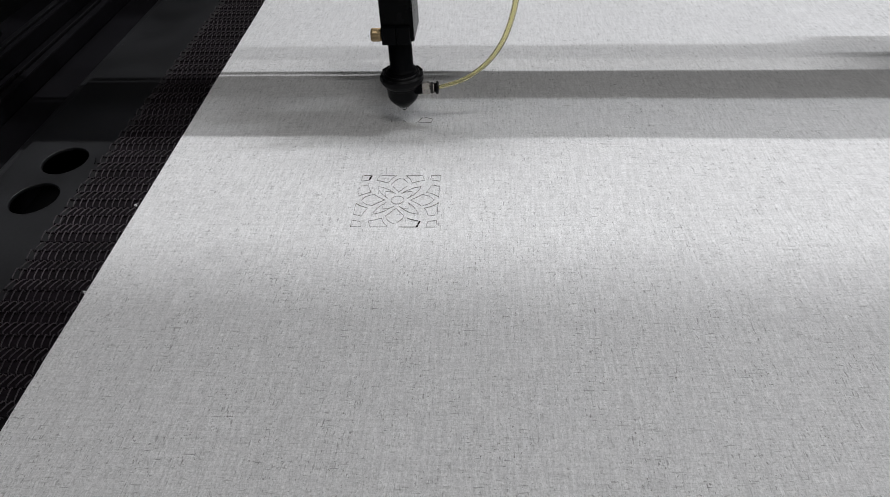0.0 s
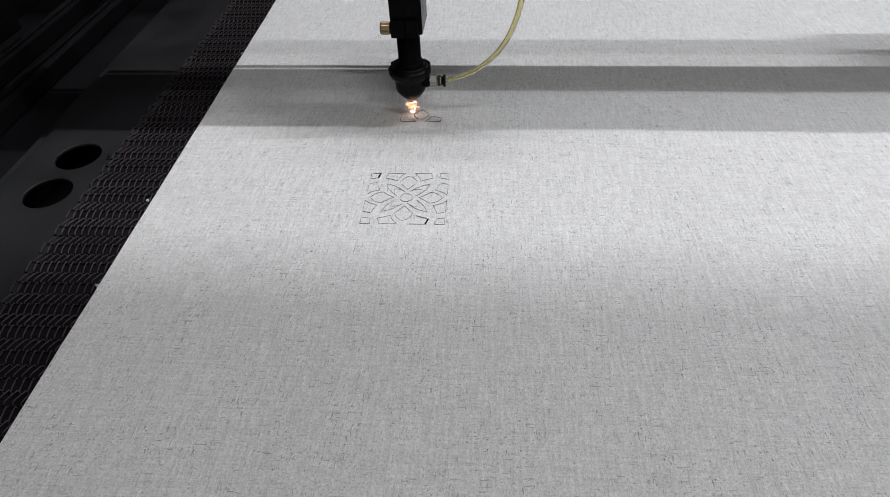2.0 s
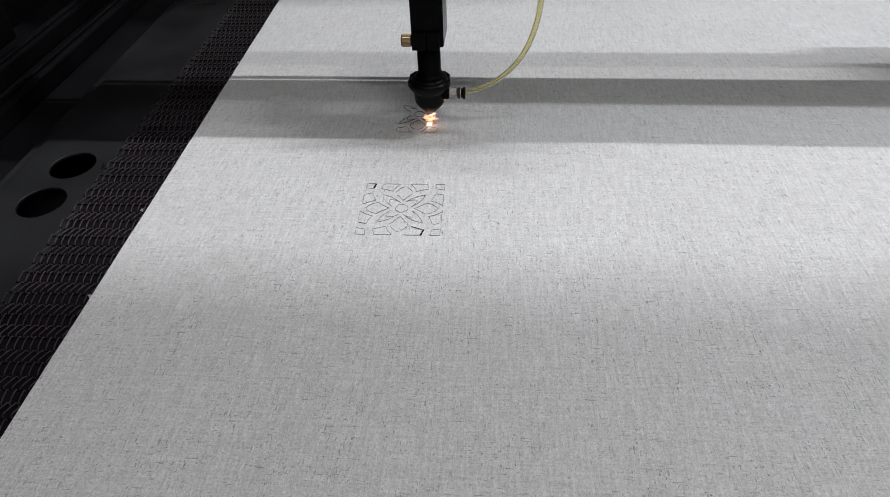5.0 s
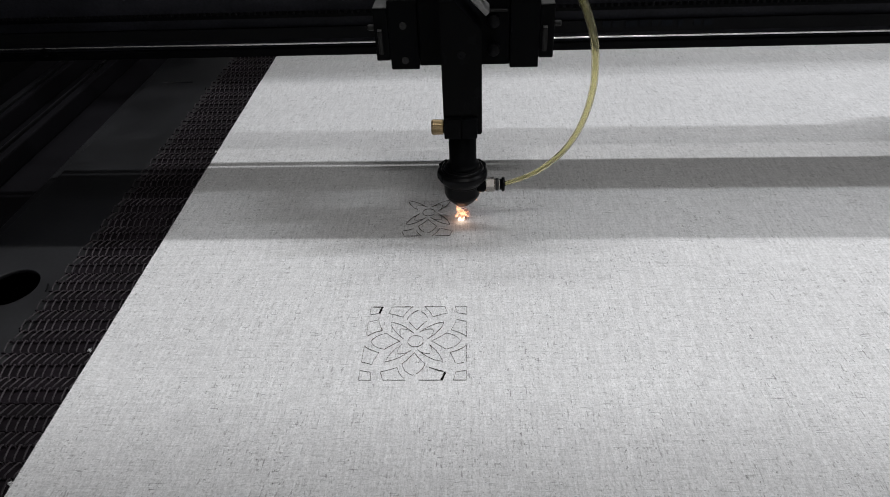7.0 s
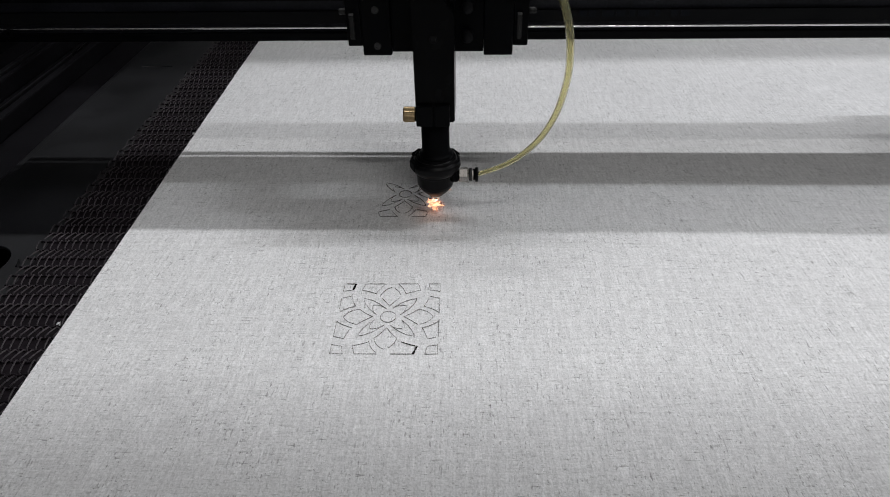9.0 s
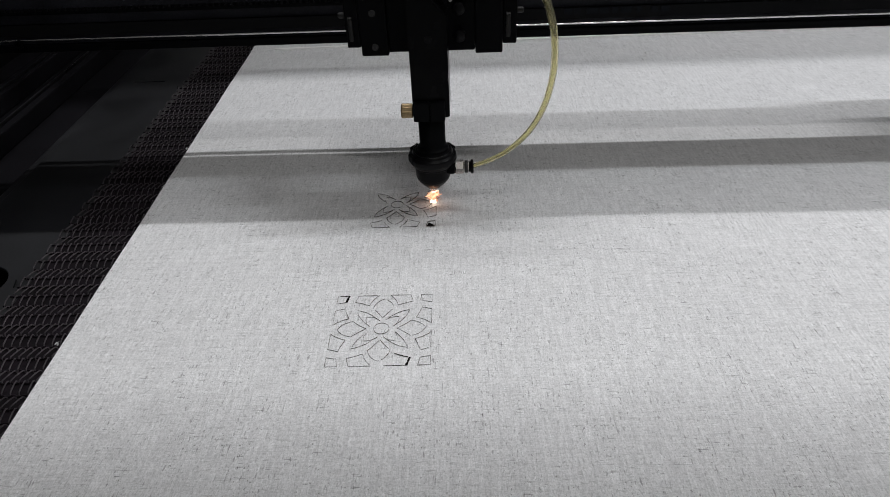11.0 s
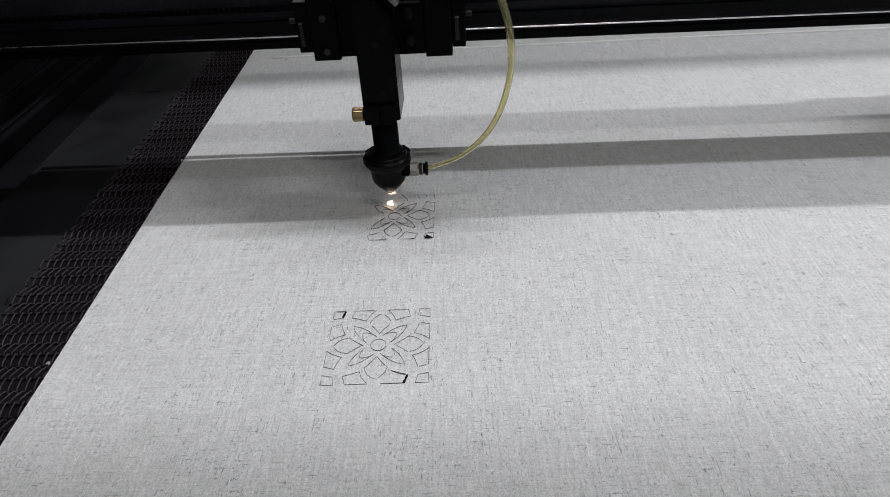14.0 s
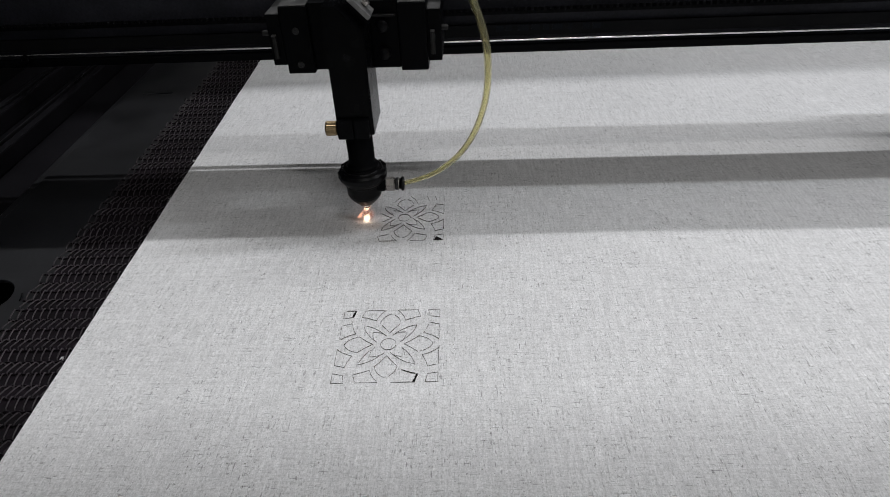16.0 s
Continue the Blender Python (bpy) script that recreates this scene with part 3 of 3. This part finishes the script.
# ---- laser head ----
head = new("laser_head")
tagged(head, "black laser cutting head with a yellow air hose on its carriage", "laser head")
AX, AY = 0.0030, -0.009
nozzle_prof = [(0.0, 0.0196), (0.0058, 0.0196), (0.0066, 0.0202), (0.0088, 0.0222), (0.0114, 0.0247), (0.0140, 0.0278), (0.0158, 0.0306), (0.0167, 0.0334), (0.0169, 0.0378), (0.0170, 0.0392), (0.0171, 0.0452), (0.0, 0.0452)]
part("nozzle", moved(lathe(nozzle_prof, 48), pose(AX - 0.0011, AY, 0)), BLACK_GLOSS, head, "black rounded nozzle")
part("nozzle_tip", moved(lathe([(0.0, 0.0146), (0.0016, 0.0146), (0.0024, 0.0151), (0.0054, 0.0186), (0.0, 0.0188)], 32), pose(AX - 0.0011, AY, 0)), BLACK, head, "small black nozzle tip")
part("tip_ring", moved(lathe([(0.0, 0.0184), (0.0056, 0.0185), (0.0062, 0.0188), (0.0064, 0.0197), (0.0, 0.0198)], 40), pose(AX - 0.0011, AY, 0)), STEEL, head, "bright metal ring at the nozzle tip", True)
knurl = lambda a, z: 1 + (0.014 * max(0.0, math.cos(3 * a + 0.5)) ** 6 if z > 0.047 else 0)
ring_prof = [(0.0, 0.0440), (0.0180, 0.0440), (0.0183, 0.0444), (0.0183, 0.0458), (0.0192, 0.0462), (0.0210, 0.0482), (0.0225, 0.0508), (0.0229, 0.0522), (0.0229, 0.0556), (0.0224, 0.0570), (0.0212, 0.0580), (0.0206, 0.0581), (0.0202, 0.0577), (0.0196, 0.0582), (0.0188, 0.0600), (0.0180, 0.0607), (0.0174, 0.0605), (0.0170, 0.0600), (0.0162, 0.0604), (0.0156, 0.0618), (0.0, 0.0618)]
collar = part("nozzle_collar", moved(lathe(ring_prof, 72, knurl), pose(AX - 0.0008, AY, 0)), BLACK_GLOSS, head, "ridged black clamp ring")
for a in (0.62, 2.55, 3.6):
    part("lug", moved(boxed(-0.0058, 0.0058, -0.0044, 0.0006, -0.0050, 0.0026, bevel=0.0012), pose(AX - 0.0008 + 0.0224 * math.cos(a), AY + 0.0224 * math.sin(a), 0.0560) @ pose(0, 0, 0, 0, 0, math.degrees(a) - 90)), BLACK, collar)
tube_prof = [(0.0, 0.0600), (0.0148, 0.0600), (0.0150, 0.0634), (0.0142, 0.0644), (0.0130, 0.0648), (0.0127, 0.0668), (0.0123, 0.0672), (0.0123, 0.128), (0.0, 0.128)]
part("lens_tube", moved(lathe(tube_prof, 40), pose(AX, AY, 0)), BLACK, head, "black lens tube", True)
clamp_bm = boxed(-0.0135, 0.0008, -0.0300, 0.0120, 0.0988, 0.1172, bevel=0.0012)
box(clamp_bm, 0.0016, 0.0146, -0.0300, 0.0120, 0.0988, 0.1172, bevel=0.0012)
box(clamp_bm, -0.0120, 0.0136, -0.0200, 0.0115, 0.0993, 0.1165)
clamp = part("tube_clamp", moved(clamp_bm, pose(0.0020, 0, 0)), BLACK, head, "split black clamp block")
screw_prof = [(0.0, 0.0), (0.0048, 0.0), (0.0062, 0.0010), (0.0064, 0.0095), (0.0056, 0.0108), (0.0, 0.0110)]
part("thumb_screw", moved(lathe(screw_prof, 48, lambda a, z: 1 + 0.025 * math.cos(24 * a)), pose(-0.0118, -0.0225, 0.1068, 0, -90, 0)), BRASS, clamp, "knurled brass thumb screw")


def arm_body():
    """The upright arm, its upper corner cut off aslant."""
    bm = bmesh.new()
    outline = [(-0.0119, 0.1005), (0.0206, 0.1005), (0.0206, 0.1890), (0.0, 0.2120), (-0.0119, 0.2120)]
    front = [bm.verts.new((x, -0.0255, z)) for x, z in outline]
    back = [bm.verts.new((x, 0.0215, z)) for x, z in outline]
    bm.faces.new(front)
    bm.faces.new(back[::-1])
    n = len(outline)
    for i in range(n):
        bm.faces.new((front[i], back[i], back[(i + 1) % n], front[(i + 1) % n]))
    bmesh.ops.recalc_face_normals(bm, faces=bm.faces)
    bmesh.ops.bevel(bm, geom=list(bm.edges), offset=0.0009, segments=2, affect="EDGES")
    return bm


arm = part("arm", arm_body(), ARM_BLACK, head, "square black upright arm")
part("bore", screw_head(0.0034, 0.0006), BLACK_GLOSS, arm, at=pose(0.0047, -0.0254, 0.1710))
mirror = part("mirror_mount", moved(boxed(-0.013, 0.013, -0.010, 0.012, -0.0022, 0.0022, bevel=0.0008), pose(0.0165, -0.006, 0.2085, 0, 46.5, 0)), ALU, head, "bare aluminium mirror mount")
part("mirror_screw", moved(lathe([(0.0, 0), (0.003, 0), (0.003, 0.0036), (0, 0.0036)], 16), pose(0.021, -0.006, 0.2085, 0, 46.5, 0)), CHROME, mirror)

part("carriage_plate", boxed(-0.0335, 0.0442, 0.0222, 0.0345, 0.1438, 0.2030, bevel=0.001), BLACK, head, "flat black carriage plate")
for x0, x1, dx in ((-0.0585, -0.0338, -1), (0.0445, 0.0690, 1)):
    block = part("bearing_block", boxed(x0, x1, 0.0190, 0.0800, 0.1418, 0.2010, bevel=0.0012), BLACK, head)
    if dx < 0:
        for z in (0.1803, 0.1502):
            part("screw", screw_head(0.0031, 0.0012), DARK_STEEL, block, "small steel socket screw", at=pose((x0 + x1) / 2 + 0.0003, 0.0192, z))
for x0, x1, s in ((-0.0710, -0.0588, -1), (0.0693, 0.0815, 1)):
    cap = part("end_cap", boxed(x0, x1, 0.0205, 0.0800, 0.1495, 0.1945, bevel=0.0012), BLACK, head)
    x = -0.0660 if s < 0 else 0.0737
    part("wiper_seal", boxed(x - 0.0021, x + 0.0021, 0.0172, 0.0212, 0.1560, 0.1762, bevel=0.0014), GREY_PART, cap, "worn grey wiper seal")
    # Bright cap painting the light on the seal's upper end.
    part("seal_edge", boxed(x - 0.0019, x + 0.0019, 0.0168, 0.0208, 0.1764, 0.1776, bevel=0.0005), LIT_TOP, cap, "bright edge painting the light on the seal's top")
    part("grease_nipple", moved(lathe([(0, 0), (0.0022, 0), (0.0026, 0.0008), (0.0026, 0.0048), (0.0018, 0.0060), (0, 0.0060)], 16), pose(x0 if s < 0 else x1, 0.024, 0.1780, 0, 90 * s, 0)), GREY_PART, cap, "small grey grease nipple")
# Thin grey plates paint the light that falls on the black tops.
for x0, x1, z in ((-0.0705, -0.0592, 0.1947), (-0.0580, -0.0343, 0.2012), (0.0450, 0.0685, 0.2012), (0.0697, 0.0810, 0.1947)):
    part("lit_top", boxed(x0, x1, 0.0200, 0.0795, z, z + 0.0008, bevel=0.0002), LIT_TOP, head, "grey top plate painting the light on the black block")
for z in (0.1825, 0.1585):
    part("cap_bolt", screw_head(0.0056, 0.0065, False), BLACK_GLOSS, head, "rounded worn black bolt head", at=pose(0.0305, 0.0225, z))
part("bracket", boxed(0.0225, 0.0425, 0.0170, 0.0222, 0.1905, 0.1922, bevel=0.0005), BLACK_WORN, head)

# chain behind the beam that the head tows
chain_bm = boxed(0.0, 0.012, 0.1456, 0.1554, 0.1490, 0.1605, bevel=0.0008)
for i in range(1, 72):
    box(chain_bm, 0.0125 * i, 0.0125 * i + 0.0126, 0.1456 + 0.0002 * (i % 2), 0.1554 - 0.0002 * (i % 2), 0.1490 + 0.0003 * (i % 2), 0.1605)
part("cable_chain", chain_bm, BLACK, head, "black cable chain behind the beam")

# fitting and hose
fit_z = 0.0425
fitting = part("air_fitting", moved(lathe([(0.0, 0.0203), (0.0060, 0.0203), (0.0069, 0.0212), (0.0069, 0.0282), (0.0060, 0.0292), (0.0050, 0.0294), (0.0050, 0.0345), (0.0, 0.0345)], 6), pose(AX, AY - 0.0030, fit_z, 0, 90, 0) @ pose(0, 0, 0, 0, 0, 17)), CHROME, head, "nickel-plated hexagonal air fitting")
part("fitting_boss", moved(lathe([(0.0, 0.0120), (0.0070, 0.0120), (0.0070, 0.0188), (0.0058, 0.0204), (0.0, 0.0204)], 24), pose(AX, AY - 0.0030, fit_z, 0, 90, 0)), BLACK, fitting, "black threaded boss", True)
part("sleeve", moved(lathe([(0.0, 0.0296), (0.0056, 0.0296), (0.0060, 0.0302), (0.0060, 0.0326), (0.0, 0.0330)], 28), pose(AX, AY - 0.0030, fit_z, 0, 90, 0)), DARK_STEEL, fitting, "dark metal sleeve", True)
part("release_ring", moved(lathe([(0.0, 0.0335), (0.0052, 0.0335), (0.0052, 0.0352), (0.0068, 0.0356), (0.0068, 0.0376), (0.0056, 0.0382), (0.0, 0.0382)], 28), pose(AX, AY - 0.0030, fit_z, 0, 90, 0)), BLACK_GLOSS, fitting, "black release ring", True)
HOSE_BENDS = [(0.0405, -0.012, 0.0428), (0.058, -0.014, 0.0498), (0.0755, -0.017, 0.0608), (0.0940, -0.020, 0.0800), (0.1068, -0.021, 0.1028), (0.1142, -0.021, 0.1290), (0.1162, -0.020, 0.1510), (0.1148, -0.017, 0.1730), (0.1100, -0.012, 0.1920), (0.1018, -0.004, 0.2108), (0.090, 0.012, 0.2320), (0.077, 0.036, 0.2490), (0.066, 0.070, 0.2600)]


def smooth_path(points, n=6):
    out = []
    ps = [Vector(p) for p in points]
    ps = [2 * ps[0] - ps[1]] + ps + [2 * ps[-1] - ps[-2]]
    for a, b, c, d in zip(ps, ps[1:], ps[2:], ps[3:]):
        for k in range(n):
            s = k / n
            out.append(0.5 * (2 * b + (c - a) * s + (2 * a - 5 * b + 4 * c - d) * s * s + (3 * b - a - 3 * c + d) * s ** 3))
    return out + [ps[-2]]


hose_bm = sweep(smooth_path(HOSE_BENDS), 0.0014, 14, 0.0022)
bmesh.ops.reverse_faces(hose_bm, faces=hose_bm.faces)
sweep(smooth_path(HOSE_BENDS), 0.0023, 14, 0.0034, hose_bm)
air_hose = part("air_hose", moved(hose_bm, Matrix.Translation([-c for c in HOSE_BENDS[0]])), HOSE, head, "translucent yellow air hose", smooth=True, at=pose(*HOSE_BENDS[0]))

# print on the toothed belt, which the carriage pulls along
for i, (x, w) in enumerate(((0.131, 0.007), (0.140, 0.006), (0.152, 0.010), (0.1645, 0.008), (0.176, 0.005), (0.184, 0.010), (0.199, 0.004), (0.213, 0.006), (0.222, 0.008))):
    part("printed_mark", boxed(x, x + w, 0.0762, 0.0769, 0.1556, 0.1611), PRINT, head)


# flame between nozzle and cloth
def flame(reach, lump, count, seed):
    """A ragged burst: jagged tongues that start near the middle and point outwards."""
    rng = random.Random(seed)
    bm = bmesh.new()
    for _ in range(count):
        out = Vector((rng.uniform(-1, 1), rng.uniform(-1, 1), rng.uniform(-1, 1))).normalized()
        length, wide = rng.uniform(0.35, 1.0), rng.uniform(*lump)
        tip = Vector((out.x * reach[0], out.y * reach[1], out.z * reach[2])) * length
        root = tip * rng.uniform(-0.15, 0.35)
        way = (tip - root).normalized()
        a = way.orthogonal().normalized()
        c = way.cross(a)
        n = 6
        rings = []
        for s, w in ((0.12, 0.75), (0.45, 1.0), (0.78, 0.6)):
            mid = root.lerp(tip, s) + Vector((rng.uniform(-1, 1), rng.uniform(-1, 1), rng.uniform(-1, 1))) * wide * 0.35
            rings.append([bm.verts.new(mid + wide * w * rng.uniform(0.6, 1.25) * (math.cos(2 * math.pi * k / n) * a + math.sin(2 * math.pi * k / n) * c)) for k in range(n)])
        first, last = bm.verts.new(root - way * wide * 0.4), bm.verts.new(tip + way * wide * 0.5)
        for k in range(n):
            j = (k + 1) % n
            bm.faces.new((first, rings[0][j], rings[0][k]))
            for p, q in zip(rings, rings[1:]):
                bm.faces.new((p[k], p[j], q[j], q[k]))
            bm.faces.new((rings[-1][k], rings[-1][j], last))
    bmesh.ops.recalc_face_normals(bm, faces=bm.faces)
    return bm


flame_core = part("flame", flame((0.0046, 0.0036, 0.0032), (0.0014, 0.0022), 11, 3), SPARK_CORE, head, "white-hot cutting flame")
flame_burst = part("flame_burst", flame((0.0220, 0.0070, 0.0098), (0.0010, 0.0020), 46, 11), SPARK_BURST, head, "wide white burst of sparks")
flame_side = part("flame_tongue", flame((0.0105, 0.0062, 0.0088), (0.0008, 0.0015), 28, 9), SPARK_EDGE, head, "orange flame tongues")
flame_glow = part("flame_glow", flame((0.0095, 0.0065, 0.0052), (0.0042, 0.0064), 10, 21), SPARK_GLOW, head, "thin pinkish glow round the flame")
flame_top = part("flame_tip", flame((0.0056, 0.0022, 0.0014), (0.0011, 0.0016), 9, 5), SPARK_TIP, head, "small orange flame at the nozzle")
ember = part("ember", flame((0.0028, 0.0020, 0.0022), (0.0011, 0.0016), 6, 8), SPARK_EMBER, head, "small orange ember beside the flame")


# ---- motion ----
HEAD_WAY = [
    (0.0, -0.0074, 0.1521), (0.5, 0.0076, 0.1509), (1.0, -0.0036, 0.1654), (1.5, -0.0203, 0.1570), (2.0, -0.0106, 0.1661), (2.5, -0.0109, 0.1803),
    (3.0, -0.0022, 0.1872), (3.5, 0.0002, 0.1828), (5.8, 0.0204, 0.1577), (6.0, 0.0071, 0.1581), (6.5, 0.0148, 0.1714), (6.8, 0.0213, 0.1839),
    (7.0, 0.0337, 0.1724), (7.5, 0.0268, 0.1834), (8.0, 0.0283, 0.1866), (8.5, 0.0396, 0.1707), (9.0, 0.0312, 0.1560), (9.2, 0.0394, 0.1529),
    (11.3, 0.0362, 0.2059), (11.5, 0.0306, 0.2150), (12.0, 0.0101, 0.2131), (12.5, 0.0113, 0.2181), (13.0, -0.0116, 0.2051), (13.5, -0.0047, 0.2171),
    (14.0, -0.0041, 0.2078), (14.5, -0.0058, 0.1994), (15.0, -0.0255, 0.1866), (15.5, -0.0192, 0.1846), (16.0, -0.0361, 0.1854)]
SKEW = -0.9
# when each piece of the flame burns: stretches of seconds
CORE_ON = [(0.3, 0.8), (1.2, 3.3), (3.7, 4.4), (4.7, 6.3), (6.85, 7.25), (7.75, 8.25), (9.9, 11.8), (12.3, 14.9), (15.9, 16.2)]
BURST_ON = [(0.3, 0.7), (2.75, 3.2), (5.2, 6.2), (7.8, 8.2), (10.2, 10.8), (12.75, 13.7), (14.3, 14.7)]
TONGUE_ON = [(0.3, 0.8), (1.2, 3.3), (3.7, 4.4), (4.7, 6.3), (6.85, 7.25), (7.75, 8.25), (8.8, 9.7), (9.9, 11.8), (12.7, 13.75), (14.25, 15.65)]
TIP_ON = [(1.2, 3.3), (3.7, 4.4), (4.7, 6.3), (8.8, 9.7), (9.9, 11.8), (12.3, 14.8), (15.9, 16.2)]
EMBER_ON = [(6.85, 7.25), (8.8, 9.7), (14.8, 15.65), (15.9, 16.2)]


def motions():
    walk(gantry, [(t, pose(0, y + math.tan(radians(SKEW)) * -x, -0.0022, 0, 0, SKEW)) for t, x, y in HEAD_WAY])
    walk(head, [(t, pose(x, y, 0, 0, 0, SKEW)) for t, x, y in HEAD_WAY])
    walk(air_hose, [(t, pose(*HOSE_BENDS[0], 0, min(2.5, max(-3.0, 0.8 - 110 * (x - 0.005))), 0)) for t, x, y in HEAD_WAY])
    burning = ((flame_core, (-0.0014, AY - 0.003, 0.0044), CORE_ON), (flame_burst, (-0.0018, AY - 0.002, 0.0108), BURST_ON), (flame_side, (-0.0020, AY - 0.002, 0.0096), TONGUE_ON),
               (flame_glow, (-0.0018, AY, 0.0070), TONGUE_ON + [(11.85, 12.15), (15.9, 16.2)]), (flame_top, (-0.0006, AY - 0.002, 0.0150), TIP_ON), (ember, (-0.0076, AY - 0.001, 0.0068), EMBER_ON))
    for seed, (ob, low, on) in enumerate(burning):
        rng = random.Random(seed + 1)
        rows = []
        for i in range(161):
            t = i * 0.1
            lit = any(a < t < b for a, b in on)
            j = rng.uniform(-0.0012, 0.0012)
            rows.append((t, pose(AX + (low[0] + j if lit else 0.0), low[1] if lit else AY, low[2] + 0.5 * j if lit else 0.0330, 0, 0, rng.uniform(-40, 40))))
        walk(ob, rows)
    for ob, t in cut_lines:
        rows = [(0.0, pose(0, 0, -0.0011)), (max(0.04, t - 0.1), pose(0, 0, -0.0011)), (t, pose(0, 0, 0)), (16.0, pose(0, 0, 0))]
        walk(ob, rows)


motions()
